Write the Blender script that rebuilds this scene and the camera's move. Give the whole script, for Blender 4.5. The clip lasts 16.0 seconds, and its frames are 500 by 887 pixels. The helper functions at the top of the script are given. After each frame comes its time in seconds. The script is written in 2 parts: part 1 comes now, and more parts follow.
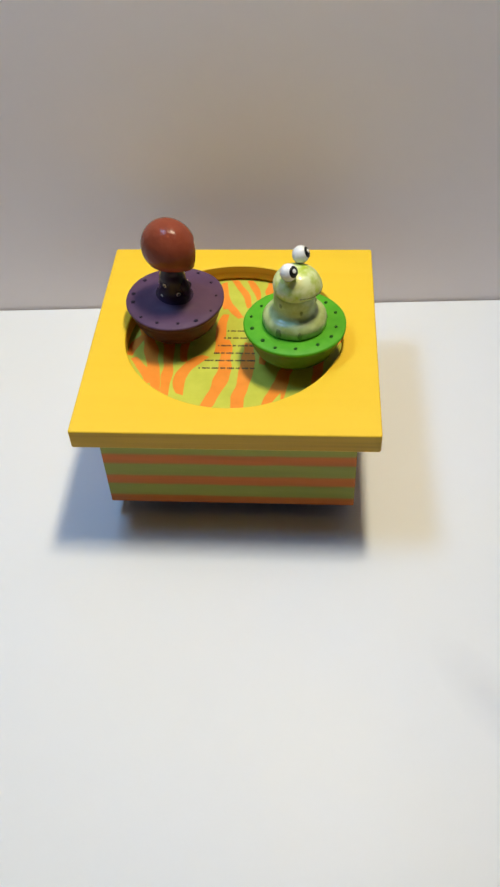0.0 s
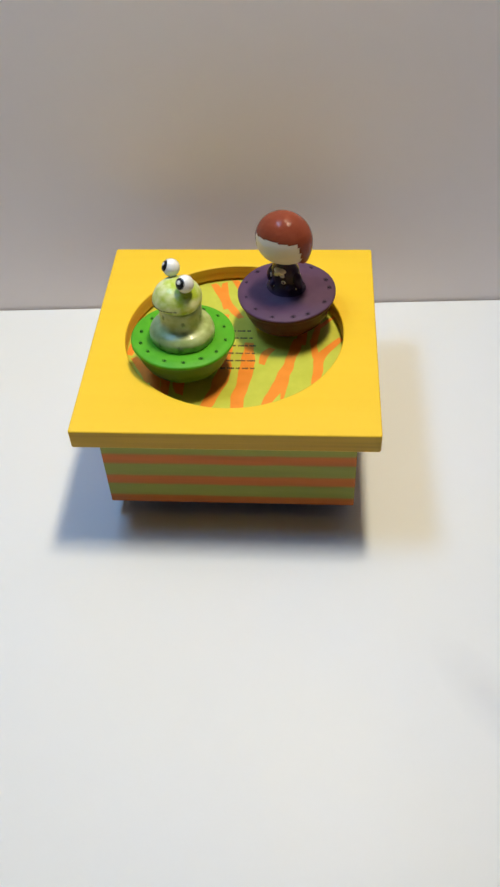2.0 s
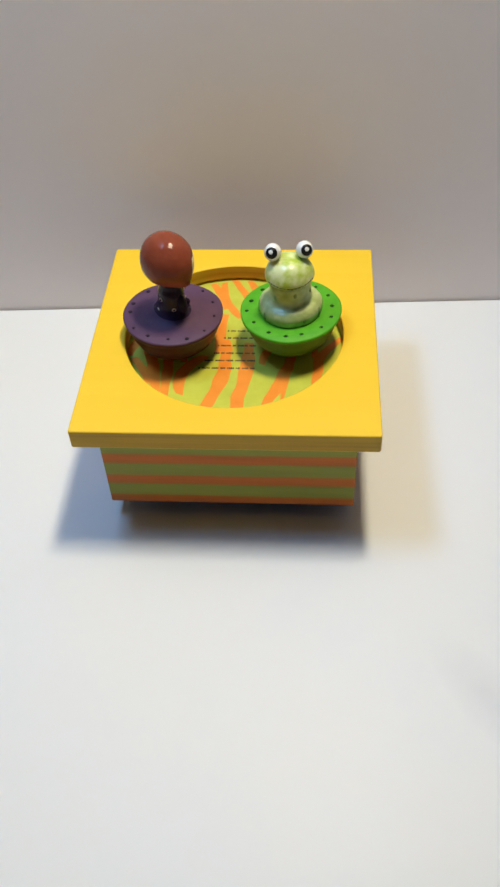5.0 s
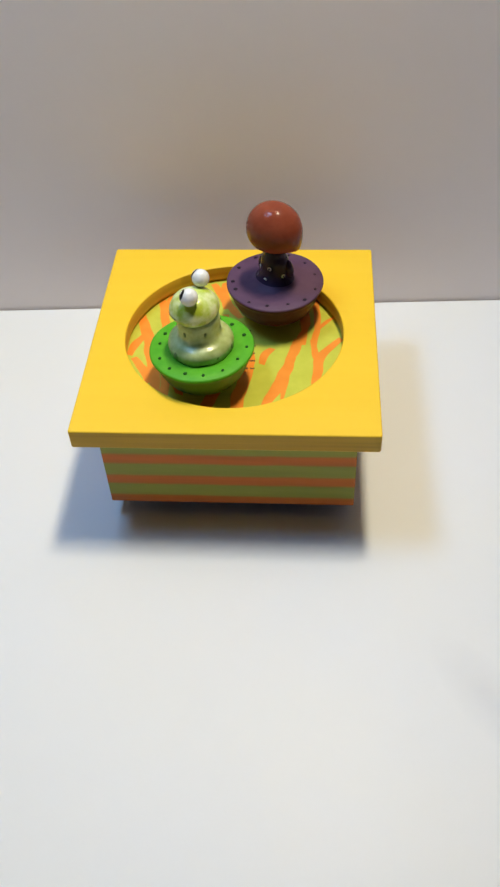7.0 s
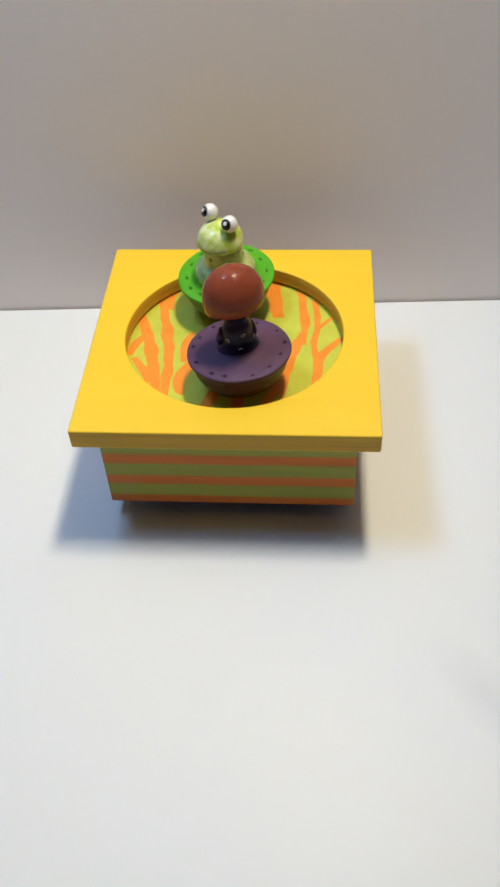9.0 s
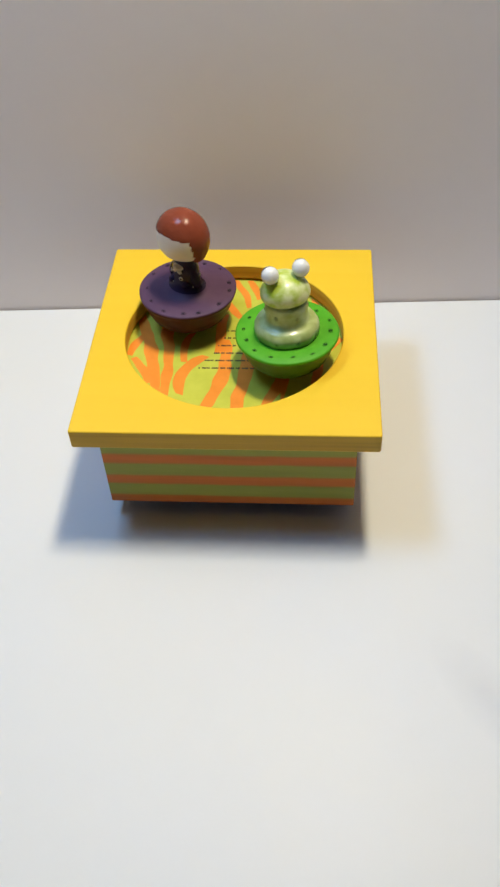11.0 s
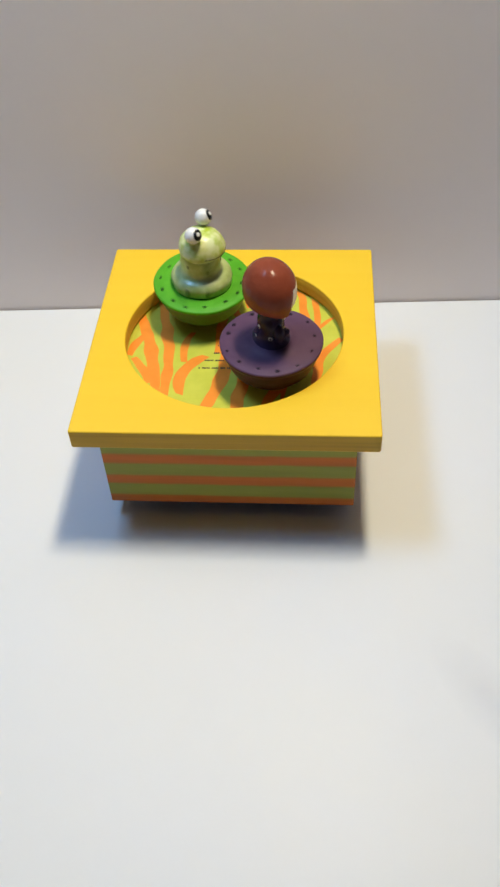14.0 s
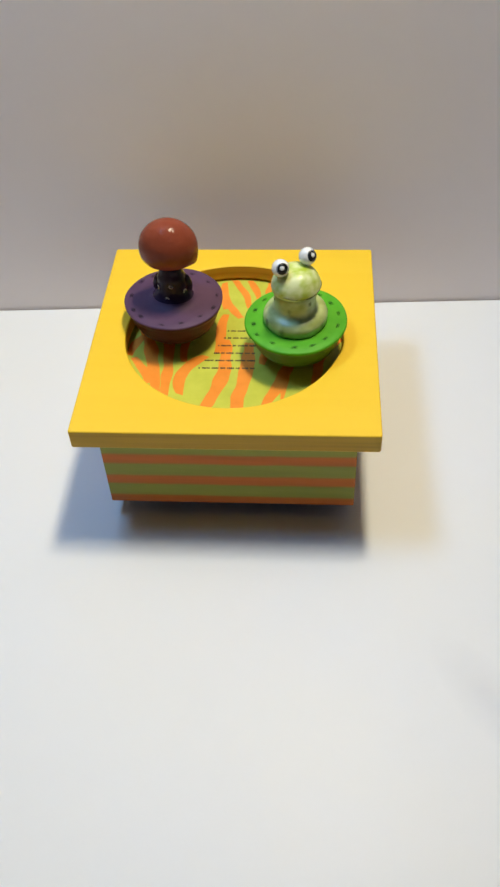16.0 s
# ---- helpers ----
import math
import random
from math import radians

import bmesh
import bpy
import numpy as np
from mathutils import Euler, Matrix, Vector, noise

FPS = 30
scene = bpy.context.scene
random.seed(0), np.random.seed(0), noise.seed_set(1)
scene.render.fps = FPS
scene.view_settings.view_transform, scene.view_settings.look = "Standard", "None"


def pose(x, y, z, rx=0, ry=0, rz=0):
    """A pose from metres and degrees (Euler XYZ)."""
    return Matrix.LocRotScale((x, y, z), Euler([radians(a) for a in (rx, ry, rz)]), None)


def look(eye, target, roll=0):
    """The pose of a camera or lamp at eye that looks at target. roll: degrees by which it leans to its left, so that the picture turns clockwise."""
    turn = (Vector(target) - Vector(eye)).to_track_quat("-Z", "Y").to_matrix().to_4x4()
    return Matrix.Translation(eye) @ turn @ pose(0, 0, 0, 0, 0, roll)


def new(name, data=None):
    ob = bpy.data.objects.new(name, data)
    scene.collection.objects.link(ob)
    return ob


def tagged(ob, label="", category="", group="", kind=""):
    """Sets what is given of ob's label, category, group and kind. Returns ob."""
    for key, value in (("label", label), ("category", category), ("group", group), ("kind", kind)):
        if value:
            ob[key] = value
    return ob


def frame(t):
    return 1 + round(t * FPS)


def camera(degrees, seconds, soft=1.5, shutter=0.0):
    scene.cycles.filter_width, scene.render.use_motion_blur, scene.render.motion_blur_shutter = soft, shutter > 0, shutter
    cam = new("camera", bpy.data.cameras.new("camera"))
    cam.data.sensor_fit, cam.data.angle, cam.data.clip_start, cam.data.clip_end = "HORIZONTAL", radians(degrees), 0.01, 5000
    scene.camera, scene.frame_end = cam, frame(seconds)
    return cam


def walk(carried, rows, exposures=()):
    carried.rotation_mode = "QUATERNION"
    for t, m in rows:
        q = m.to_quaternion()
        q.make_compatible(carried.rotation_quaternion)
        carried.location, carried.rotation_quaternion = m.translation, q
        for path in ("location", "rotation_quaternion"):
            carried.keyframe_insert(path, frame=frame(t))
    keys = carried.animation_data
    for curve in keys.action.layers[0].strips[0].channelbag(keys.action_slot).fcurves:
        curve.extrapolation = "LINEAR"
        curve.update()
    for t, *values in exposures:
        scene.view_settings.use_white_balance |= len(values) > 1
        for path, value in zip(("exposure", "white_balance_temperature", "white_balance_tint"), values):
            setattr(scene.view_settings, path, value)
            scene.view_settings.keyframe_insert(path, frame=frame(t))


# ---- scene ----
# ---- camera ----
cam = camera(31.57, 16.0, soft=2.4, shutter=0.12)
EYE = pose(0.03122, -0.27681, 0.28932, 42.922, 2.1725, 3.287)
walk(cam, [(0.0, EYE), (16.0, EYE)])

# ---- light: two small lamps above the worktop, close to the wall ----
world = bpy.data.worlds.new("world")
scene.world = world
world.use_nodes = True
world.node_tree.nodes["Background"].inputs["Color"].default_value = (0.75, 0.82, 1.0, 1)
world.node_tree.nodes["Background"].inputs["Strength"].default_value = 0.05


def lamp(name, place, target, size, depth, watts, colour):
    data = bpy.data.lights.new(name, "AREA")
    data.shape, data.size, data.size_y, data.energy, data.color = "ELLIPSE", size, depth, watts, colour
    ob = new(name, data)
    ob.matrix_world = look(place, target)
    return ob


lamp("warm_lamp", (0.085, 0.057, 0.60), (-0.38, 0.02, 0.0), 0.17, 0.066, 3.68, (1.0, 0.885, 0.650))
lamp("cool_lamp", (-0.20, 0.010, 0.60), (0.60, -0.10, 0.0), 0.20, 0.12, 1.85, (0.29, 0.55, 1.0))


# ---- materials ----
def material(name, base, rough=0.5, second=None, scale=40.0, amount=0.5, bump=0.0, bump_scale=300.0, coat=0.0,
             stretch=(1, 1, 1), spec=0.5, detail=4.0):
    m = bpy.data.materials.new(name)
    m.use_nodes = True
    nt = m.node_tree
    b = nt.nodes["Principled BSDF"]
    b.inputs["Roughness"].default_value = rough
    b.inputs["Coat Weight"].default_value = coat
    b.inputs["Coat Roughness"].default_value = 0.08
    b.inputs["Specular IOR Level"].default_value = spec
    co = nt.nodes.new("ShaderNodeTexCoord")
    mp = nt.nodes.new("ShaderNodeMapping")
    mp.inputs["Scale"].default_value = stretch
    nt.links.new(co.outputs["Object"], mp.inputs["Vector"])
    n = nt.nodes.new("ShaderNodeTexNoise")
    n.inputs["Scale"].default_value, n.inputs["Detail"].default_value = scale, detail
    nt.links.new(mp.outputs["Vector"], n.inputs["Vector"])
    ramp = nt.nodes.new("ShaderNodeValToRGB")
    lo, hi = 0.5 - 0.5 * amount, 0.5 + 0.5 * amount
    ramp.color_ramp.elements[0].position, ramp.color_ramp.elements[1].position = max(lo, 0), min(hi, 1)
    ramp.color_ramp.elements[0].color = (*base, 1)
    ramp.color_ramp.elements[1].color = (*(second or base), 1)
    nt.links.new(n.outputs["Fac"], ramp.inputs["Fac"])
    nt.links.new(ramp.outputs["Color"], b.inputs["Base Color"])
    if bump:
        n2 = nt.nodes.new("ShaderNodeTexNoise")
        n2.inputs["Scale"].default_value, n2.inputs["Detail"].default_value = bump_scale, 5.0
        nt.links.new(mp.outputs["Vector"], n2.inputs["Vector"])
        bp = nt.nodes.new("ShaderNodeBump")
        bp.inputs["Strength"].default_value, bp.inputs["Distance"].default_value = bump, 0.0004
        nt.links.new(n2.outputs["Fac"], bp.inputs["Height"])
        nt.links.new(bp.outputs["Normal"], b.inputs["Normal"])
    m.diffuse_color = (*base, 1)
    return m


def stripe_mix(m, make_mask, first, second):
    """Replace the base colour of m by two paints divided by a printed mask."""
    nt = m.node_tree
    b = nt.nodes["Principled BSDF"]
    mask = make_mask(nt)
    old = b.inputs["Base Color"].links[0].from_socket
    mix = nt.nodes.new("ShaderNodeMix")
    mix.data_type = "RGBA"
    mix.inputs["A"].default_value, mix.inputs["B"].default_value = (*first, 1), (*second, 1)
    nt.links.new(mask, mix.inputs["Factor"])
    mul = nt.nodes.new("ShaderNodeMix")
    mul.data_type, mul.blend_type = "RGBA", "MULTIPLY"
    mul.inputs["Factor"].default_value = 1.0
    nt.links.new(mix.outputs["Result"], mul.inputs["A"])
    nt.links.new(old, mul.inputs["B"])
    nt.links.new(mul.outputs["Result"], b.inputs["Base Color"])


def math_node(nt, op, a, b=None, c=None):
    n = nt.nodes.new("ShaderNodeMath")
    n.operation = op
    for i, v in enumerate((a, b, c)):
        if v is None:
            continue
        if isinstance(v, (int, float)):
            n.inputs[i].default_value = v
        else:
            nt.links.new(v, n.inputs[i])
    return n.outputs[0]


ORANGE, LIME = (0.82, 0.22, 0.035), (0.46, 0.45, 0.075)


def band_mask(nt):
    """Level bands round the box, 12.2 mm apart, the orange one 5 mm high, with a slightly wavy printed edge."""
    co = nt.nodes.new("ShaderNodeTexCoord")
    sep = nt.nodes.new("ShaderNodeSeparateXYZ")
    nt.links.new(co.outputs["Object"], sep.inputs[0])
    n = nt.nodes.new("ShaderNodeTexNoise")
    n.inputs["Scale"].default_value, n.inputs["Detail"].default_value = 45.0, 3.0
    nt.links.new(co.outputs["Object"], n.inputs["Vector"])
    wob = math_node(nt, "MULTIPLY_ADD", n.outputs["Fac"], 0.0016, -0.0008)
    z = math_node(nt, "ADD", sep.outputs["Z"], wob)
    w = math_node(nt, "WRAP", math_node(nt, "SUBTRACT", z, 0.0222), 0.0061, -0.0061)
    d = math_node(nt, "SUBTRACT", 0.0026, math_node(nt, "ABSOLUTE", w))
    return math_node(nt, "MINIMUM", math_node(nt, "MAXIMUM", math_node(nt, "MULTIPLY_ADD", d, 800.0, 0.5), 0.0), 1.0)


def faint_oval(m, place, degrees, size, tint):
    """A faint darker oval on a surface, with a ragged, fading edge."""
    nt = m.node_tree
    b = nt.nodes["Principled BSDF"]
    co = nt.nodes.new("ShaderNodeTexCoord")
    mp = nt.nodes.new("ShaderNodeMapping")
    mp.vector_type = "TEXTURE"
    mp.inputs["Location"].default_value = (*place, 0.0)
    mp.inputs["Rotation"].default_value = (0.0, 0.0, radians(-degrees))
    mp.inputs["Scale"].default_value = (*size, 0.05)
    nt.links.new(co.outputs["Object"], mp.inputs["Vector"])
    g = nt.nodes.new("ShaderNodeTexGradient")
    g.gradient_type = "SPHERICAL"
    nt.links.new(mp.outputs["Vector"], g.inputs["Vector"])
    n = nt.nodes.new("ShaderNodeTexNoise")
    n.inputs["Scale"].default_value = 60.0
    nt.links.new(co.outputs["Object"], n.inputs["Vector"])
    old = b.inputs["Base Color"].links[0].from_socket
    mul = nt.nodes.new("ShaderNodeMix")
    mul.data_type, mul.blend_type = "RGBA", "MULTIPLY"
    nt.links.new(math_node(nt, "MULTIPLY", math_node(nt, "POWER", g.outputs["Fac"], 0.8), math_node(nt, "ADD", n.outputs["Fac"], 0.5)),
                 mul.inputs["Factor"])
    nt.links.new(old, mul.inputs["A"])
    mul.inputs["B"].default_value = (*tint, 1)
    nt.links.new(mul.outputs["Result"], b.inputs["Base Color"])


M_TABLE = material("white_worktop", (0.87, 0.86, 0.80), 0.45, (0.82, 0.85, 0.89), 5.5, 0.5, 0.05, 900.0, spec=0.3)
faint_oval(M_TABLE, (0.0865, -0.2235), 55.0, (0.030, 0.012), (0.915, 0.92, 0.935))
M_WALL = material("painted_wall", (0.95, 0.865, 0.835), 0.8, (0.91, 0.845, 0.835), 5.0, 0.7, 0.15, 420.0, spec=0.2)
# for the unseen room shell: dark and bluish so that little light bounces back
M_ROOM = material("dark_room_shell", (0.13, 0.14, 0.17), 0.9, (0.10, 0.11, 0.135), 3.0, 0.7, spec=0.2)
M_YELLOW = material("yellow_paint_on_wood", (0.89, 0.56, 0.022), 0.45, (0.92, 0.60, 0.032), 70.0, 0.6, 0.06, 160.0,
                    stretch=(0.12, 1.6, 1.6), spec=0.35)
# browner than the lid's top; on its outer sides and the well wall
M_EDGE = material("brown_edge", (0.52, 0.28, 0.022), 0.55, (0.76, 0.46, 0.045), 150.0, 0.45, 0.3, 200.0,
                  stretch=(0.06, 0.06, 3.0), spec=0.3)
M_BANDS = material("banded_print", (1, 1, 1), 0.55, (0.62, 0.66, 0.70), 120.0, 0.7, 0.12, 400.0, stretch=(0.12, 0.12, 1.5), spec=0.3)
stripe_mix(M_BANDS, band_mask, LIME, ORANGE)
M_LIME = material("lime_print", (0.52, 0.54, 0.060), 0.30, (0.64, 0.64, 0.085), 150.0, 0.6, 0.04, 300.0, spec=0.2)
M_STRIPE = material("orange_print", (0.84, 0.26, 0.030), 0.30, (0.98, 0.33, 0.045), 140.0, 0.6, 0.04, 300.0, spec=0.2)
M_DARKWOOD = material("dark_stained_wood", (0.045, 0.02, 0.012), 0.6, (0.09, 0.045, 0.03), 120.0, 0.7, 0.2)
M_INK = material("printed_ink", (0.075, 0.05, 0.02), 0.6)
M_PAD = material("green_enamel", (0.068, 0.35, 0.010), 0.5, (0.11, 0.43, 0.018), 220.0, 0.6, 0.3, 320.0, spec=0.25)
M_PADSIDE = material("olive_enamel", (0.055, 0.17, 0.010), 0.42, (0.11, 0.21, 0.03), 160.0, 0.7, 0.2, 300.0, spec=0.3)
M_FROG = material("pale_green_enamel", (0.43, 0.55, 0.035), 0.34, (0.74, 0.79, 0.40), 230.0, 0.26, 0.15, 260.0, coat=0.2)
M_FROGBODY = material("mottled_green_enamel", (0.33, 0.42, 0.12), 0.36, (0.58, 0.68, 0.31), 230.0, 0.40, 0.25, 260.0, coat=0.28)
M_EYE = material("white_enamel", (0.84, 0.84, 0.80), 0.22, coat=0.5)
M_BLACK = material("black_enamel", (0.008, 0.008, 0.008), 0.3, spec=0.3)
M_SPOT = material("dark_green_spot", (0.012, 0.07, 0.008), 0.7, spec=0.15)
M_BODYSPOT = material("grey_green_spot", (0.15, 0.215, 0.07), 0.5, (0.26, 0.34, 0.14), 400.0, 0.6)
M_NECKSPOT = material("olive_spot", (0.22, 0.285, 0.09), 0.45, (0.34, 0.42, 0.18), 300.0, 0.6)
M_MOUTH = material("olive_line", (0.12, 0.155, 0.05), 0.5)
M_SKIRT = material("purple_enamel", (0.080, 0.036, 0.080), 0.55, (0.118, 0.058, 0.108), 140.0, 0.6, 0.3, 320.0, spec=0.25)
M_SKIRTSIDE = material("plum_enamel", (0.046, 0.018, 0.030), 0.34, (0.080, 0.034, 0.040), 140.0, 0.7, 0.4, 220.0, spec=0.08)
M_BODICE = material("dark_violet_enamel", (0.024, 0.013, 0.034), 0.20, (0.046, 0.024, 0.054), 200.0, 0.8, 0.6, 320.0, spec=0.20)
M_HAIR = material("auburn_enamel", (0.208, 0.045, 0.022), 0.16, (0.270, 0.063, 0.030), 170.0, 0.6, 0.6, 420.0, spec=0.15)
M_SKIN = material("cream_enamel", (0.78, 0.66, 0.54), 0.3, (0.83, 0.73, 0.62), 130.0, 0.7, 0.08, 240.0)
M_DOT = material("dark_dot", (0.018, 0.010, 0.022), 0.6, spec=0.2)


# ---- mesh helpers ----
def part(name, bm, mats, parent=None, label="", smooth=True):
    me = bpy.data.meshes.new(name)
    bmesh.ops.recalc_face_normals(bm, faces=bm.faces)
    for f in bm.faces:
        f.smooth = smooth(f) if callable(smooth) else smooth
    bm.to_mesh(me)
    bm.free()
    for m in (mats if isinstance(mats, (list, tuple)) else [mats]):
        me.materials.append(m)
    ob = new(name, me)
    if parent:
        ob.parent = parent
    if label:
        tagged(ob, label)
    return ob


def sharp(ob, degrees=35):
    """Keep hard edges hard on a smooth mesh."""
    bm = bmesh.new()
    bm.from_mesh(ob.data)
    for e in bm.edges:
        if len(e.link_faces) == 2 and e.calc_face_angle(0) > radians(degrees):
            e.smooth = False
    bm.to_mesh(ob.data)
    bm.free()
    return ob


def add_box(bm, lo, hi, bevel=0.0, index=0):
    r = bmesh.ops.create_cube(bm, size=1.0)
    for v in r["verts"]:
        v.co = Vector([lo[i] + (v.co[i] + 0.5) * (hi[i] - lo[i]) for i in range(3)])
    faces = {f for v in r["verts"] for f in v.link_faces}
    for f in faces:
        f.material_index = index
    if bevel:
        edges = list({e for f in faces for e in f.edges})
        bmesh.ops.bevel(bm, geom=edges, offset=bevel, segments=3, affect="EDGES", profile=0.6)


def add_lathe(bm, rows, n=64, index=0, centre=(0, 0), wobble=0.0, close=True):
    """Turn a profile of (radius, height[, material]) round the upright axis."""
    rings = []
    for row in rows:
        r, z = row[0], row[1]
        ring = []
        for i in range(n):
            a = 2 * math.pi * i / n
            k = 1 + wobble * math.sin(3 * a + 40 * z) + 0.6 * wobble * math.sin(7 * a + 1.3)
            ring.append(bm.verts.new((centre[0] + r * k * math.cos(a), centre[1] + r * k * math.sin(a), z)))
        rings.append(ring)
    for j in range(len(rings) - 1):
        mi = rows[j][2] if len(rows[j]) > 2 else index
        for i in range(n):
            f = bm.faces.new((rings[j][i], rings[j][(i + 1) % n], rings[j + 1][(i + 1) % n], rings[j + 1][i]))
            f.material_index = mi
    if close:
        f = bm.faces.new(rings[0][::-1])
        f.material_index = rows[0][2] if len(rows[0]) > 2 else index
        f = bm.faces.new(rings[-1])
        f.material_index = rows[-1][2] if len(rows[-1]) > 2 else index
    return rings


def add_ball(bm, centre, radii, index=0, turn=None, u=28, v=18, shape=None):
    r = bmesh.ops.create_uvsphere(bm, u_segments=u, v_segments=v, radius=1.0)
    t = turn or Matrix.Identity(3)
    for w in r["verts"]:
        c = w.co.copy()
        if shape:
            c = shape(c)
        w.co = Vector(centre) + t @ Vector((c.x * radii[0], c.y * radii[1], c.z * radii[2]))
    for f in {f for w in r["verts"] for f in w.link_faces}:
        f.material_index = index


def smooth_step(a, b, x):
    t = min(max((x - a) / (b - a), 0.0), 1.0)
    return t * t * (3 - 2 * t)


# ---- setting ----
def setting():
    turn = pose(0, 0.0915, 0, 0, 0, 2.49)
    bm = bmesh.new()
    add_box(bm, (-0.75, -0.62, -0.04), (0.75, -0.0008, 0.0), 0.0015)
    ob = part("countertop", bm, M_TABLE, smooth=False)
    ob.matrix_world = turn
    tagged(ob, "smooth white worktop with faint warm and cool patches", "countertop", kind="structure")
    # all but the north wall are unseen, added dark to keep fill light low
    shells = (("wall_north", (-0.83, 0.0, -0.12), (0.83, 0.08, 1.1), M_WALL, "plain off-white painted wall behind the worktop"),
              ("wall_west", (-0.83, -1.08, -0.12), (-0.75, 0.0, 1.1), M_ROOM, "unseen added side wall, dark grey to limit bounced light"),
              ("wall_east", (0.75, -1.08, -0.12), (0.83, 0.0, 1.1), M_ROOM, "unseen added side wall, dark grey to limit bounced light"),
              ("wall_south", (-0.75, -1.08, -0.12), (0.75, -1.0, 1.1), M_ROOM, "unseen added rear wall, dark grey to limit bounced light"),
              ("floor", (-0.83, -1.08, -0.20), (0.83, 0.08, -0.12), M_ROOM, "unseen added floor under the worktop, dark grey to limit bounced light"),
              ("ceiling", (-0.83, -1.08, 1.1), (0.83, 0.08, 1.18), M_ROOM, "unseen added ceiling, dark grey to limit bounced light"))
    for name, lo, hi, mat, label in shells:
        bm = bmesh.new()
        add_box(bm, lo, hi)
        w = part(name, bm, mat, smooth=False)
        w.matrix_world = turn
        tagged(w, label, name.split("_")[0], kind="structure")


setting()

# ---- the music box: square lid with a round well, banded body, four feet ----
TOP, LID, HALF, HOLE = 0.0574, 0.0085, 0.0575, 0.0443
FLOOR = TOP - 0.0077
BODY = 0.0496


def square_loop(angles, half, corner):
    """Points of a rounded square, one in each direction."""
    pts = []
    for a in angles:
        u = Vector((math.cos(a), math.sin(a)))
        lo, hi = 0.0, half * 1.5
        for _ in range(40):
            t = (lo + hi) / 2
            q = Vector((max(abs(u.x * t) - half + corner, 0), max(abs(u.y * t) - half + corner, 0)))
            if q.length - corner < 0 and max(abs(u.x), abs(u.y)) * t < half:
                lo = t
            else:
                hi = t
        pts.append(u * lo)
    return pts


def lid_mesh():
    bm = bmesh.new()
    angles = sorted({round(2 * math.pi * i / 160, 6) for i in range(160)} |
                    {round(math.pi / 4 + k * math.pi / 2 + d * 0.004, 6) for k in range(4) for d in range(-6, 7)})
    z0, z1, b = TOP - LID, TOP, 0.00045
    rims = [(HALF - b, z0, 0), (HALF - b * 0.3, z0 + b * 0.3, 0), (HALF, z0 + b, 0), (HALF, z1 - b, 0),
            (HALF - b * 0.3, z1 - b * 0.3, 0), (HALF - b, z1, 0), (HOLE + b, z1, 1), (HOLE + b * 0.3, z1 - b * 0.3, 1),
            (HOLE, z1 - b, 1), (HOLE, FLOOR + 0.0013, 1), (HOLE + 0.0013, FLOOR + 0.0012, 1), (HOLE + 0.0013, z0, 1)]
    loops = []
    for r, z, round_ in rims:
        if round_:
            pts = [Vector((math.cos(a), math.sin(a))) * r + Vector((0, 0.0005)) for a in angles]
        else:
            pts = square_loop(angles, r, 0.0009)
        loops.append([bm.verts.new((q.x, q.y, z)) for q in pts])
    n = len(angles)
    for j in range(len(loops)):
        a, c = loops[j], loops[(j + 1) % len(loops)]
        for i in range(n):
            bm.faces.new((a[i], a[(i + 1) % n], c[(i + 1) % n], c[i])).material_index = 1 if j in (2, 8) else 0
    return bm


def stripe_mesh(x0, y0, x1, y1, bend, width, level, rng):
    """One painted zebra stripe: a bowed stroke with tapered ends and an uneven edge, in millimetres."""
    bm = bmesh.new()
    a, b = Vector((x0, y0)), Vector((x1, y1))
    across = Vector((y0 - y1, x1 - x0)).normalized()
    n = max(10, int((b - a).length * 0.9))
    seed, rows = rng.uniform(0, 90), []
    for i in range(n + 1):
        u = i / n
        mid = a.lerp(b, u) + across * (bend * 4 * u * (1 - u) + 0.5 * noise.noise((u * n * 0.13, seed, 3)))
        half = 0.53 * width * (0.25 + 0.75 * math.sin(math.pi * min(max(0.08 + 0.84 * u, 0), 1)) ** 0.45)
        row = []
        for side in (-1, 1):
            q = mid + across * side * (half + 0.22 * width * noise.noise((u * n * 0.16, seed + 7 * side, 0)))
            q *= min(1.0, (HOLE * 1000 + 0.5) / max(q.length, 1e-6))
            row.append(bm.verts.new((q.x / 1000, q.y / 1000, level)))
        rows.append(row)
    for p, q in zip(rows, rows[1:]):
        bm.faces.new((p[0], p[1], q[1], q[0]))
    return bm


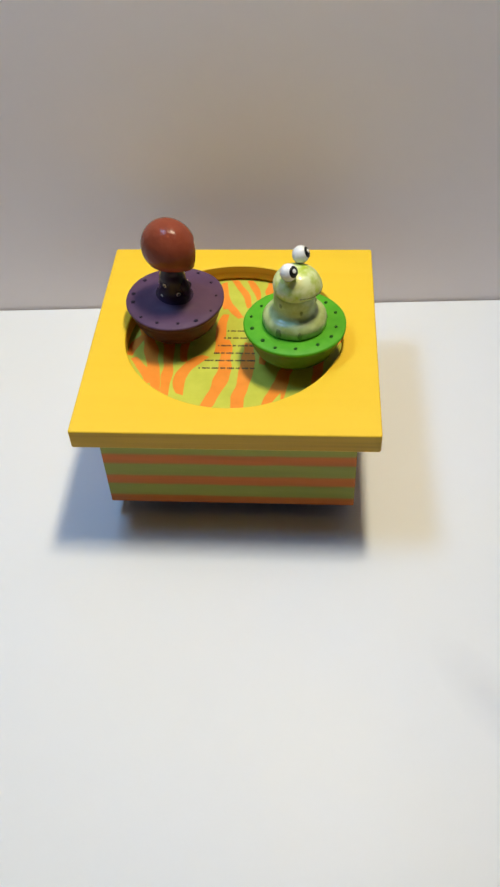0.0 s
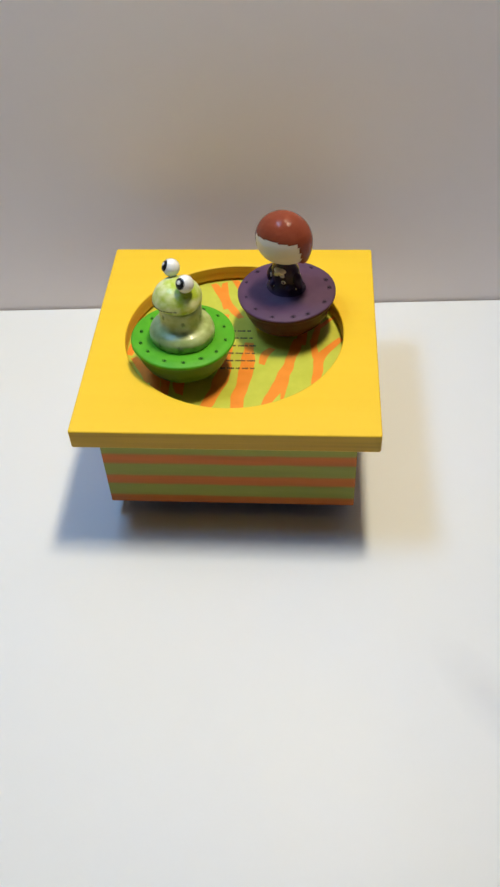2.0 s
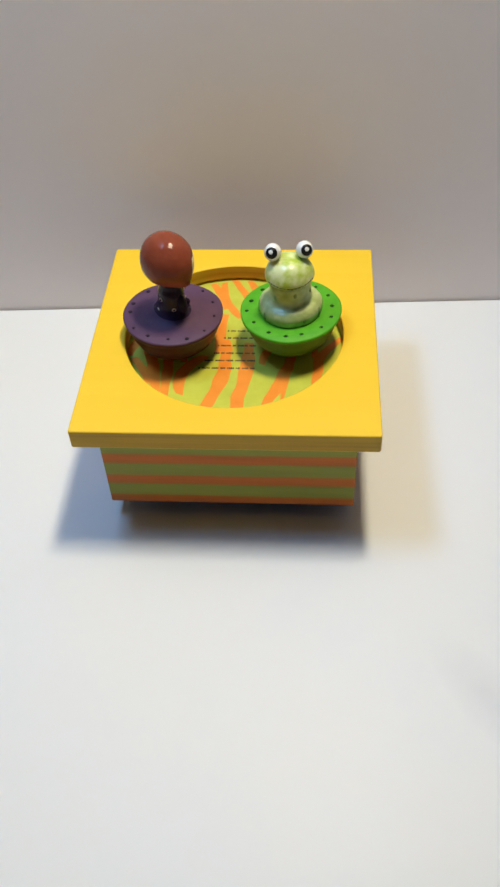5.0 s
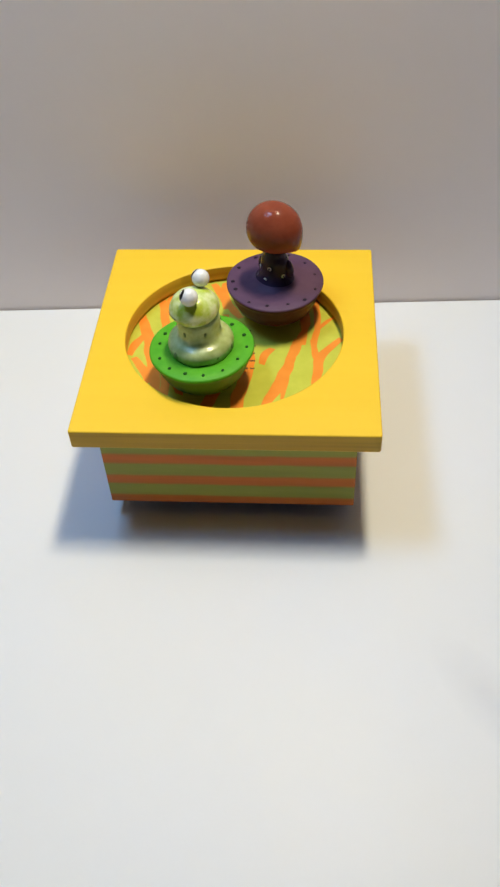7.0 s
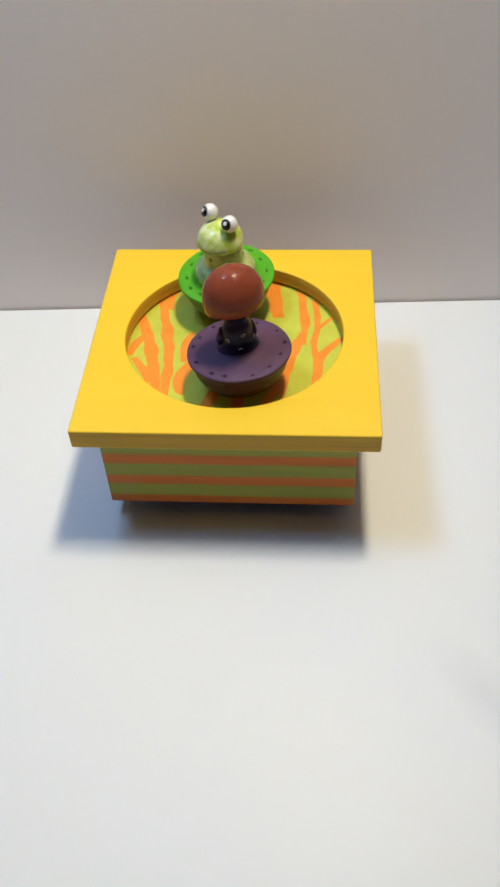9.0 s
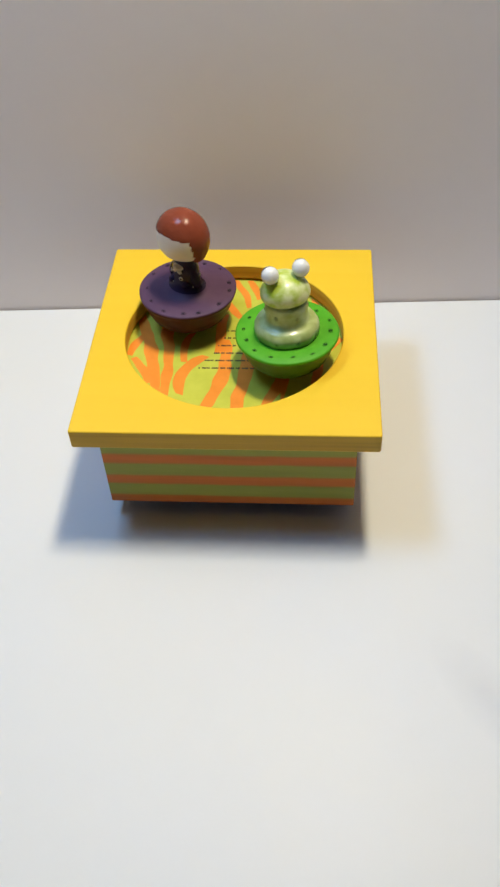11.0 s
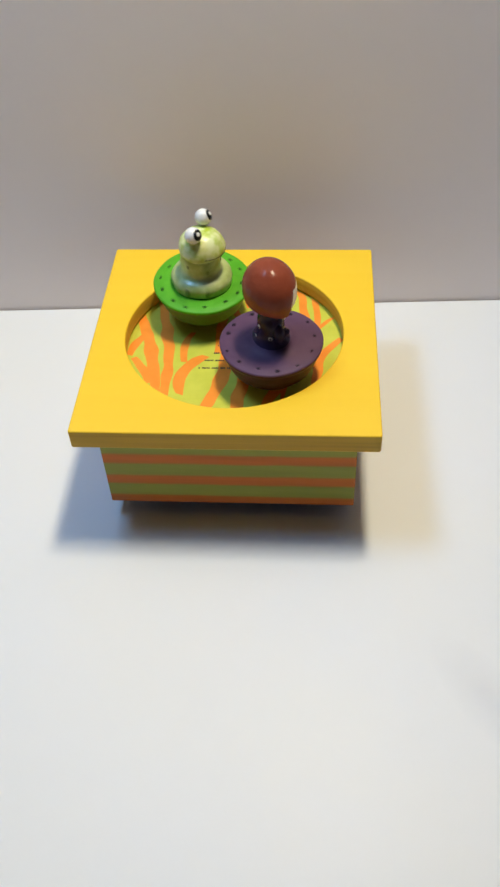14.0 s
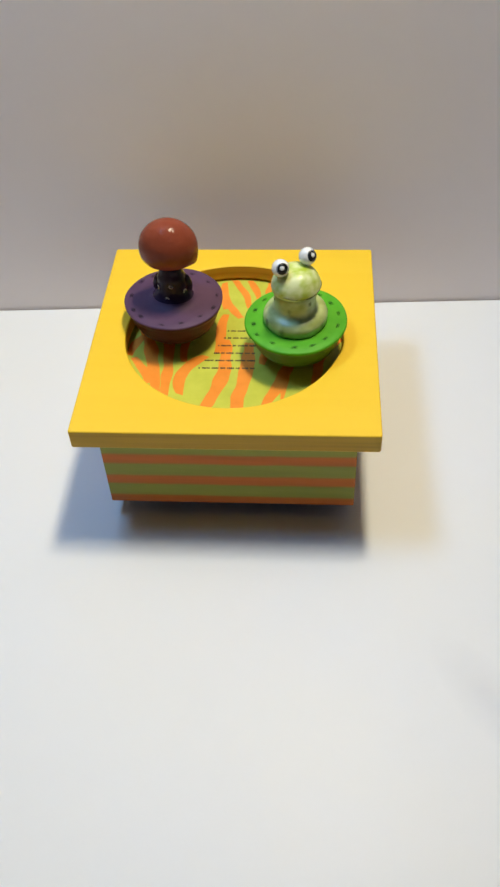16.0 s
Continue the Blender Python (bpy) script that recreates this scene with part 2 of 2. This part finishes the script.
def zebra_stripes(panel):
    """Orange strokes: both ends, bow and width, all in millimetres from the middle of the well."""
    west = ((-34.9, 31.2, -26.3, -34, 3.1, 4.6), (-41.9, 20.1, -29.3, -31, 1.5, 4.9), (-37.5, 9.2, -43, -6.3, -1.0, 3.4),
            (-41.2, -7.7, -33.3, -23, 1.1, 3.2), (-27.3, 39.4, -29.5, 23.4, -1.8, 3.7), (-18.1, 8.4, -20.4, -10.1, -1.5, 3.1))
    front = ((-11.0, -6.5, -20.0, -29.0, -4.7, 4.6), (-4.4, 4.2, -11.5, -40, 4.0, 5.3), (6.1, 2.1, 1.8, -42, 0.9, 5.4),
             (15.6, -1.3, 11.4, -11.0, -0.9, 3.4), (25.7, 4.5, 13.9, -35.0, 1.4, 4.5), (30.2, 15.6, 20.3, -31.1, -1.6, 2.5))
    back = ((-12.4, 41.9, -5.0, 24.4, 1.0, 4.0), (-7.4, 42.8, 1.8, 18.3, -2.9, 3.7), (-3.5, 45.3, 4.8, 25.2, 1.4, 3.0),
            (3.2, 44.5, 8.4, 30.8, 0.9, 3.2), (13.8, 44.6, 17.2, 18.5, 0.2, 6.6), (-5.2, 20.5, -6.1, -4.7, -1.0, 3.8))
    east = ((24.1, 43.0, 28.0, 1.0, 2.2, 3.4), (30.5, 37.3, 32.3, -0.3, 2.6, 2.6), (41.7, 19.5, 31.8, 2.5, -2.3, 1.9),
            (44, 5.5, 33.3, -24, -3.6, 4.0), (32.0, 4.6, 35.1, -12.7, -0.5, 2.6))
    rng = random.Random(12)
    for i, stroke in enumerate(west + front + back + east):
        part("stripe", stripe_mesh(*stroke, FLOOR + 0.00002 + 0.000002 * i, rng), M_STRIPE, panel, smooth=False)


def music_box():
    box = new("music_box")
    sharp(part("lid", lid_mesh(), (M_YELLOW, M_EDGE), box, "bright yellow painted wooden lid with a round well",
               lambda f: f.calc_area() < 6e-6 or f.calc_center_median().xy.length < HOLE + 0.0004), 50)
    bm = bmesh.new()
    add_box(bm, (-BODY, -BODY, 0.008), (BODY, BODY, TOP - LID), 0.0007)
    part("body", bm, M_BANDS, box, "square body printed with orange and olive green bands", smooth=False)
    # unseen board, added dark to cut the orange bounce beneath the box
    bm = bmesh.new()
    add_box(bm, (-BODY + 0.0015, -BODY + 0.0015, 0.0075), (BODY - 0.0015, BODY - 0.0015, 0.0082), 0.0002)
    part("base", bm, M_DARKWOOD, box, "thin dark board added under the body to cut bounced light", smooth=False)
    bm = bmesh.new()
    add_lathe(bm, [(HOLE + 0.0009, TOP - LID), (HOLE + 0.0009, FLOOR - 0.0001), (HOLE + 0.0007, FLOOR)], 96, centre=(0, 0.0005))
    panel = part("well_floor", bm, M_LIME, box, "round panel printed with orange and lime zebra stripes", smooth=False)
    zebra_stripes(panel)
    rng = random.Random(4)
    bm = bmesh.new()
    for y, x0, x1 in ((-0.0136, -0.0135, 0.0088), (-0.0090, -0.0125, 0.0088), (-0.0045, -0.0085, 0.0085),
                      (0.0002, -0.0070, 0.0085), (0.0050, -0.0050, 0.0070), (0.0096, -0.0035, 0.0060)):
        x = x1
        while x > x0:
            for _ in range(rng.randint(2, 6)):
                w = rng.uniform(0.0004, 0.0008)
                h = rng.uniform(0.00030, 0.00046)
                add_box(bm, (x - w, y - h, FLOOR), (x, y + h, FLOOR + 0.00012))
                x -= w + 0.00012
                if x < x0:
                    break
            x -= 0.0007
    tagged(part("print", bm, M_INK, panel, "six small dark lines of print", smooth=False), kind="stuff")
    for sx in (-1, 1):
        for sy in (-1, 1):
            bm = bmesh.new()
            add_lathe(bm, [(0.0045, 0.0), (0.0060, 0.0008), (0.0068, 0.0030), (0.0066, 0.0060), (0.0060, 0.0076)], 32,
                      centre=(sx * 0.0315, sy * 0.0360))
            part("foot", bm, M_DARKWOOD, box, "small dark rounded foot")
    tagged(box, "yellow wooden music box with orange and green banded sides", "music box")


music_box()

# ---- the two spinning figures ----
# turned dish on a short peg: radius and height
BOWL = [(0.0026, 0.0), (0.0034, 0.0006), (0.0036, 0.0034), (0.0060, 0.0040), (0.0122, 0.0042), (0.0141, 0.0049),
        (0.0160, 0.0070), (0.0176, 0.0104), (0.0187, 0.0138), (0.0192, 0.0155), (0.0197, 0.0160), (0.0199, 0.0166),
        (0.0199, 0.0172), (0.0196, 0.0175)]
PAD = 0.0175


def head_shape(c):
    """A frog's head: broad at the mouth, flatter above, with a blunt snout towards -y."""
    c = c.copy()
    k = smooth_step(0.0, -1.0, c.y)
    c.z += 0.10 * k * (1 - abs(c.x)) - 0.05
    c.x *= 1.0 + 0.10 * smooth_step(0.3, -0.5, c.z)
    c.y *= 1.0 + 0.12 * smooth_step(0.4, -0.3, c.z) * k
    if c.z < -0.35:
        c.z = -0.35 + (c.z + 0.35) * 0.75
    return c


def cap_mesh(centre, way, radius, degrees):
    """A thin painted cap on a ball, facing way."""
    bm = bmesh.new()
    turn = way.to_track_quat("Z", "Y").to_matrix()
    rings = []
    for j in range(1, 7):
        a = radians(degrees) * j / 6
        r = radius - (0.00012 if j == 6 else 0)
        rings.append([bm.verts.new(centre + turn @ Vector((r * math.sin(a) * math.cos(b), r * math.sin(a) * math.sin(b),
                     r * math.cos(a)))) for b in [2 * math.pi * i / 20 for i in range(20)]])
    bm.faces.new(rings[0])
    for j in range(5):
        for i in range(20):
            k = (i + 1) % 20
            bm.faces.new((rings[j][i], rings[j + 1][i], rings[j + 1][k], rings[j][k]))
    return bm


def frog():
    f = new("frog_figure")
    bm = bmesh.new()
    add_lathe(bm, BOWL, 72, wobble=0.006)
    part("bowl", bm, M_PADSIDE, f, "olive green rounded underside")
    bm = bmesh.new()
    add_lathe(bm, [(0.0196, PAD - 0.0016), (0.0202, PAD - 0.0010), (0.0202, PAD - 0.0002), (0.0196, PAD + 0.0002),
                   (0.0150, PAD + 0.0001), (0.0110, PAD + 0.0003)], 72, wobble=0.006)
    pad = part("lily_pad", bm, M_PAD, f, "bright green round pad with dark spots")
    rng = random.Random(7)
    for i in range(14):
        a = 2 * math.pi * (i + rng.uniform(-0.15, 0.15)) / 14
        r = 0.0170 + rng.uniform(-0.0007, 0.0007)
        bm = bmesh.new()
        s = rng.uniform(0.0007, 0.0010)
        add_ball(bm, (r * math.cos(a), r * math.sin(a), PAD + 0.00025), (s, s * 0.85, 0.0003), u=10, v=6)
        part("spot", bm, M_SPOT, pad)
    bm = bmesh.new()
    z = PAD
    ring = [(0.0087 + 0.0039 * math.cos(q), z + 0.0030 + 0.0034 * math.sin(q)) for q in [radians(d) for d in range(-6, 76, 9)]]
    ring = [(0.0117, z), (0.0122, z + 0.0004), (0.0125, z + 0.0014)] + ring
    add_lathe(bm, ring + [(0.0090, z + 0.0066), (0.0084, z + 0.0072), (0.0081, z + 0.0085), (0.0081, z + 0.0115),
                          (0.0081, z + 0.0140), (0.0078, z + 0.0160)], 56, wobble=0.012)
    body = part("body", bm, M_FROGBODY, f, "pale mottled green body and neck")
    spots = [(i / 9 + 0.03, 0.0121, 0.0026, 1.0 + 0.3 * math.sin(5.1 * i)) for i in range(9)]
    spots += [(i / 6 + 0.11, 0.0079, 0.0112 + 0.0012 * math.sin(3.7 * i), 0.65) for i in range(6)]
    for share, r, h, k in spots:
        a = 2 * math.pi * share
        bm = bmesh.new()
        add_ball(bm, (r * math.cos(a), r * math.sin(a), z + h), (0.0006, 0.0012 * k, 0.0017 * k), u=12, v=8,
                 turn=Matrix.Rotation(a, 3, "Z"))
        part("body_spot", bm, M_BODYSPOT if r > 0.01 else M_NECKSPOT, body)
    bm = bmesh.new()
    hz = z + 0.0192
    add_ball(bm, (0, -0.0006, hz), (0.0091, 0.0090, 0.0066), u=44, v=30, shape=head_shape)
    head = part("head", bm, M_FROG, f, "glossy pale yellow-green head")
    bm = bmesh.new()
    n = 15
    for i in range(n):
        a = radians(-58 + 116 * i / (n - 1))
        add_ball(bm, (0.0096 * math.sin(a), -0.0004 - 0.0098 * math.cos(a), hz - 0.0019 + 0.0010 * abs(math.sin(a))),
                 (0.0007, 0.0003, 0.00025), u=8, v=5, turn=Matrix.Rotation(a, 3, "Z"))
    part("mouth", bm, M_MOUTH, head, "thin olive mouth line")
    for sx in (-1, 1):
        bm = bmesh.new()
        c = Vector((sx * 0.0060, 0.0002, hz + 0.0083))
        add_ball(bm, c, (0.0033, 0.0033, 0.0034), u=24, v=16)
        eye = part("eye", bm, M_EYE, f, "round white eye")
        d = Vector((sx * 0.22, -0.82, 0.44)).normalized()
        part("pupil", cap_mesh(c, d, 0.00350, 41), M_BLACK, eye, "black pupil")
        g = Vector((sx * 0.22 - 0.04, -0.76, 0.55)).normalized()
        part("glint", cap_mesh(c, g, 0.00356, 15), M_EYE, eye, "small white dot")
    return tagged(f, "green frog figurine on a round spotted pad", "figurine")


def doll():
    """One plain mesh: bowl-shaped skirt, narrow bodice, round head with bobbed hair."""
    bm = bmesh.new()
    z = PAD
    add_lathe(bm, [(r, h, 1) for r, h in BOWL[:-2]] + [(0.0200, 0.0170, 0), (0.0200, 0.0175, 0), (0.0195, 0.0178, 0),
              (0.0140, 0.0179, 0), (0.0106, 0.0182, 0), (0.0090, 0.0187, 0), (0.0070, 0.0198, 2), (0.0059, 0.0215, 2),
              (0.0051, 0.0240, 2), (0.0050, 0.0268, 2), (0.0048, 0.0290, 2), (0.0042, 0.0304, 2), (0.0038, 0.0320, 2),
              (0.0036, 0.0345, 2), (0.0028, 0.0350, 4), (0.0028, 0.0365, 4)], 72, wobble=0.006)
    for v in bm.verts:
        v.co.x *= 1 + 0.20 * smooth_step(0.0186, 0.0200, v.co.z)
    for sx in (-1, 1):
        add_ball(bm, (sx * 0.0061, -0.0008, 0.0252), (0.0018, 0.0022, 0.0041), 2, Matrix.Rotation(sx * -0.22, 3, "Y"), 20, 14)
        add_ball(bm, (sx * 0.0036, -0.0034, 0.0232), (0.0016, 0.0028, 0.0016), 2, None, 18, 12)
    add_ball(bm, (0, -0.0036, 0.0301), (0.0027, 0.0022, 0.0013), 4, None, 18, 12)
    for sx in (-1, 1):
        add_ball(bm, (sx * 0.0012, -0.0046, 0.0286), (0.0012, 0.0009, 0.0010), 4, Matrix.Rotation(sx * 0.5, 3, "Y"), 14, 10)
    for turn_, h, r in ((-118, 0.0228, 0.0063), (-72, 0.0256, 0.0059), (-140, 0.0262, 0.0060), (-20, 0.0222, 0.0064),
                        (35, 0.0250, 0.0059), (95, 0.0268, 0.0058), (80, 0.0212, 0.0066), (150, 0.0236, 0.0061)):
        g, r = radians(turn_), r * 0.87
        out = Matrix.Rotation(g + math.pi / 2, 3, "Z")
        add_ball(bm, (1.2 * r * math.cos(g), r * math.sin(g), h), (0.0009, 0.0003, 0.0009), 4, out, 12, 8)
        add_ball(bm, (1.2 * (r + 0.0002) * math.cos(g), (r + 0.0002) * math.sin(g), h), (0.0005, 0.00025, 0.0005), 2, out, 10, 6)
    rng = random.Random(5)
    for i in range(13):
        a = 2 * math.pi * (i + rng.uniform(-0.2, 0.2)) / 13
        r = 0.0172 + rng.uniform(-0.0006, 0.0006)
        s = rng.uniform(0.0006, 0.0010)
        add_ball(bm, (r * math.cos(a), r * math.sin(a), 0.0179), (s, s, 0.0003), 5, None, 8, 5)
    # head: hair stands proud of the face, with a fringe and a bob round the back and sides
    cz, top, low = PAD + 0.0251, 0.0112, -0.0064
    nz, na = 56, 120
    rings, marks = [], []
    for j in range(nz + 1):
        s = j / nz
        end = smooth_step(0.96, 1.0, s)
        ring, mark = [], []
        for i in range(na):
            a = 2 * math.pi * i / na
            az = abs((a + math.pi / 2 + math.pi) % (2 * math.pi) - math.pi)
            under = low + 0.0011 * smooth_step(radians(75), radians(130), az)
            h = top * math.sin(math.pi / 2 * (1 - s / 0.6)) if s < 0.6 else under * math.sin(math.pi / 2 * min((s - 0.6) / 0.36, 1.0))
            fringe = 0.0040 + 0.0005 * math.cos(3 * az) + 0.00010 * math.sin(17 * a)
            side = radians(62) + 0.12 * (h / low) + 0.003 * math.sin(2100 * h)
            is_face = smooth_step(side + 0.06, side - 0.06, az) * smooth_step(fringe + 0.0006, fringe - 0.0006, h)
            up = math.sqrt(max(1 - (h / top) ** 2, 0.0)) if h > 0 else 1.0
            nape = 0.07 + 0.07 * smooth_step(radians(80), radians(140), az)
            hair = 0.0116 * up if h > 0 else 0.0116 * (1 - nape * (h / under) ** 2.5)
            skin = 0.0112 * math.sqrt(max(1 - (abs(h) / 0.0094) ** 2.6, 0.02))
            r = (hair * (1 - is_face) + skin * is_face) * (1 - 0.72 * end)
            ring.append(bm.verts.new((r * math.cos(a), 0.86 * r * math.sin(a), cz + h + 0.0012 * end)))
            mark.append(is_face > 0.5)
        rings.append(ring)
        marks.append(mark)
    for j in range(nz):
        for i in range(na):
            k = (i + 1) % na
            face = bm.faces.new((rings[j][i], rings[j + 1][i], rings[j + 1][k], rings[j][k]))
            n = marks[j][i] + marks[j][k] + marks[j + 1][i] + marks[j + 1][k]
            face.material_index = 4 if n >= 3 else 3
    bmesh.ops.remove_doubles(bm, verts=rings[0], dist=1e-5)
    ob = part("doll_figure", bm, (M_SKIRT, M_SKIRTSIDE, M_BODICE, M_HAIR, M_SKIN, M_DOT))
    return tagged(ob, "small wooden doll with auburn bob and round purple skirt", "doll")


frog_thing, doll_thing = frog(), doll()


def glide(t, times, values):
    """A smooth curve through the values at the given times."""
    i = max(0, min(len(times) - 2, int(np.searchsorted(times, t + 1e-9)) - 1))

    def slope(k):
        lo, hi = max(k - 1, 0), min(k + 1, len(times) - 1)
        return (values[hi] - values[lo]) / (times[hi] - times[lo])

    w = times[i + 1] - times[i]
    u = (t - times[i]) / w
    return ((2 * u ** 3 - 3 * u ** 2 + 1) * values[i] + (u ** 3 - 2 * u ** 2 + u) * w * slope(i)
            + (3 * u ** 2 - 2 * u ** 3) * values[i + 1] + (u ** 3 - u ** 2) * w * slope(i + 1))


# ---- what moves: both figures circle the well and spin clockwise ----
def motions():
    # spin, in degrees clockwise from facing the camera, every tenth of a second
    frog_a = (292, 380, 491, 588, 686, 777, 858, 949, 1054, 1128, 1224, 1298, 1400, 1482, 1552, 1607, 1646, 1687,
              1740, 1800, 1869, 1946, 2012, 2093, 2182, 2291, 2384, 2484, 2576, 2685, 2813, 2935, 3080, 3216, 3359,
              3497, 3614, 3733, 3860, 3960, 4068, 4162, 4270)
    frog_b = (141, 182, 254, 313, 362, 409, 438, 474, 495, 524, 548, 584, 670, 751, 854, 950, 1039, 1144, 1219,
              1293, 1379, 1461, 1595, 1689, 1821, 1938, 2065, 2212, 2326, 2458)
    frog_c = (75, 166, 273, 360, 440, 511, 576, 634, 672, 720, 755, 790, 825, 862, 903, 944, 1035, 1143, 1230,
              1338, 1432, 1530, 1623, 1695, 1780, 1880, 1988, 2093, 2206, 2301, 2428, 2528, 2668, 2780, 2907, 3027,
              3148, 3267, 3369, 3478, 3577, 3675, 3772, 3870, 3976, 4083, 4187, 4286)
    doll_a = (230, 335, 405, 470, 550, 625, 725, 870, 980, 1080, 1185, 1315, 1410, 1510, 1630, 1738, 1840, 1910,
              1985, 2100, 2191, 2255, 2340, 2450, 2525, 2610, 2710, 2820, 2900, 3045, 3126, 3225, 3300, 3420, 3525,
              3624, 3740, 3825, 3900, 3975, 4050, 4130, 4225)
    doll_b = (285, 360, 474, 562, 675, 765, 840, 932, 1055, 1140, 1210, 1295, 1368, 1455, 1535, 1630, 1735, 1800,
              1875, 1980, 2065, 2160, 2222, 2330, 2425, 2500, 2580, 2680, 2740, 2845)
    doll_c = (300, 360, 459, 535, 650, 760, 885, 973, 1075, 1165, 1260, 1355, 1454, 1510, 1605, 1695, 1785, 1883,
              1975, 2075, 2165, 2240, 2336, 2440, 2525, 2620, 2705, 2767, 2850, 2930, 3030, 3105, 3171, 3240, 3305,
              3390, 3465, 3554, 3655, 3770, 3840, 3915, 4025, 4080, 4200, 4320, 4420, 4515)
    # place on the round: seconds, degrees clockwise from the right-hand side, millimetres from the middle
    frog_round = ((0.0, 15.4, 25.7), (0.5, 43.9, 25.2), (1.0, 79.0, 23.3), (1.5, 109.9, 23.4), (2.0, 140.0, 24.2),
                  (2.5, 186.6, 24.7), (3.0, 211.1, 24.0), (3.5, 260.6, 25.0), (4.0, 293.7, 23.1),
                  (6.5, 451.8, 24.1), (7.0, 475.0, 24.5), (7.5, 514.1, 22.3), (8.0, 554.6, 25.1),
                  (8.5, 588.8, 26.5), (9.0, 620.4, 25.1), (11.5, 782.1, 25.1), (12.0, 820.0, 23.7),
                  (12.5, 853.2, 22.3), (13.0, 890.0, 23.5), (13.5, 921.2, 25.1), (14.0, 954.3, 24.8),
                  (14.5, 994.7, 25.1), (15.0, 1030.4, 24.5), (15.5, 1058.4, 24.3), (16.0, 1091.2, 25.9))
    doll_round = ((0.0, 198.3, 25.5), (0.5, 226.2, 25.1), (1.0, 266.8, 25.2), (1.5, 299.1, 24.6),
                  (2.0, 328.6, 24.9), (2.5, 359.8, 25.6), (3.0, 395.2, 25.5), (3.5, 432.5, 25.1),
                  (4.0, 466.2, 23.8), (6.5, 638.5, 25.1), (7.0, 669.3, 25.3), (7.5, 698.3, 25.2),
                  (8.0, 729.8, 25.7), (8.5, 761.2, 25.2), (9.0, 799.9, 24.3), (11.5, 970.8, 24.6),
                  (12.0, 1009.3, 23.9), (12.5, 1037.3, 25.6), (13.0, 1075.5, 24.7), (13.5, 1100.6, 25.2),
                  (14.0, 1129.2, 24.5), (14.5, 1168.4, 24.1), (15.0, 1199.3, 25.0), (15.5, 1238.2, 24.3),
                  (16.0, 1277.1, 26.0))
    # lean of the upper end, towards the right and towards the wall: seconds, millimetres, millimetres
    frog_lean = ((0, 0.2, -0.1), (0.5, -0.9, 0.5), (1, -1.1, 1.1), (1.5, -1.1, 0.8), (2, 0.5, 0.8), (2.5, 0.0, -0.7),
                 (3, 1.6, -0.4), (3.5, 0.9, -1.4), (4, -0.7, -0.1), (4.6, -0.7, -0.4), (5.25, -0.8, 0.2), (5.9, -0.5,
                 0.6), (6.5, 0.0, 1.5), (7, -0.7, 0.5), (7.5, 1.4, 0.2), (8, 0.0, -0.1), (8.5, 0.9, 0.5), (9, -1.4,
                 -1.7), (9.6, -0.4, -0.7), (10.25, -0.8, -0.3), (10.9, -0.7, 0.3), (11.5, 0.7, 0.5), (12, -0.9, 0.8),
                 (12.5, 0.7, 1.5), (13, 0.5, -0.4), (13.5, 0.0, 1.5), (14, 1.1, -2.9), (14.5, -0.2, -1.1), (15, -0.5,
                 0.2), (15.5, -1.1, 1.5), (16, -0.7, -1.1))
    doll_lean = ((0, 0.0, -0.8), (0.5, 0.9, -1.1), (1, -0.7, -0.5), (1.5, 0.0, -0.5), (2, -1.1, -0.5), (2.5, -1.6,
                 0.1), (3, 0.0, -0.5), (3.5, 0.0, 0.1), (4, -0.7, 0.7), (4.6, 0.4, 0.3), (5.25, 0.5, -0.1), (5.9, 0.3,
                 -0.4), (6.5, -0.2, 0.1), (7, 0.2, -0.5), (7.5, 0.0, -0.5), (8, 0.0, 0.4), (8.5, -0.9, 1.1), (9, -1.4,
                 2.0), (9.6, 0.3, 0.4), (10.25, 0.5, 0.1), (10.9, 0.4, -0.2), (11.5, -0.2, 0.4), (12, 0.7, -0.8),
                 (12.5, 0.0, 0.1), (13, -1.6, 0.4), (13.5, 0.0, 1.4), (14, 0.0, -0.2), (14.5, -0.7, -0.5), (15, 0.0,
                 -0.5), (15.5, 0.2, 1.7), (16, 0.5, -0.2))
    turns = {"frog": (frog_a, frog_b, frog_c, 6120, 10440), "doll": (doll_a, doll_b, doll_c, 5760, 10080)}
    for name, thing, stops, leans in (("frog", frog_thing, frog_round, frog_lean), ("doll", doll_thing, doll_round, doll_lean)):
        a, b, c, add_b, add_c = turns[name]
        at = [0.1 * i for i in range(43)] + [6.3 + 0.1 * i for i in range(30)] + [11.3 + 0.1 * i for i in range(48)]
        spin = list(a) + [v + add_b for v in b] + [v + add_c for v in c]
        when, tipped = [q[0] for q in stops], [q[0] for q in leans]
        rows = []
        for i in range(321):
            t = i * 0.05
            g = radians(-glide(t, when, [q[1] for q in stops]))
            r = glide(t, when, [q[2] for q in stops]) / 1000
            x, y = r * math.cos(g), 0.0015 + r * math.sin(g)
            to_camera = math.degrees(math.atan2(0.0312 - x, y + 0.2768))
            over = Vector((glide(t, tipped, [q[1] for q in leans]), glide(t, tipped, [q[2] for q in leans])))
            tilt = over.length / 35
            tip = Matrix.Rotation(tilt, 4, Vector((-over.y, over.x, 0))) if tilt > 1e-6 else Matrix.Identity(4)
            lift = max(0.0, 0.0074 * tilt - 0.0004)
            rows.append((t, pose(x, y, FLOOR + 0.0081 + lift) @ tip @ pose(0, 0, -0.008, 0, 0, to_camera - glide(t, at, spin))))
        walk(thing, rows)


motions()
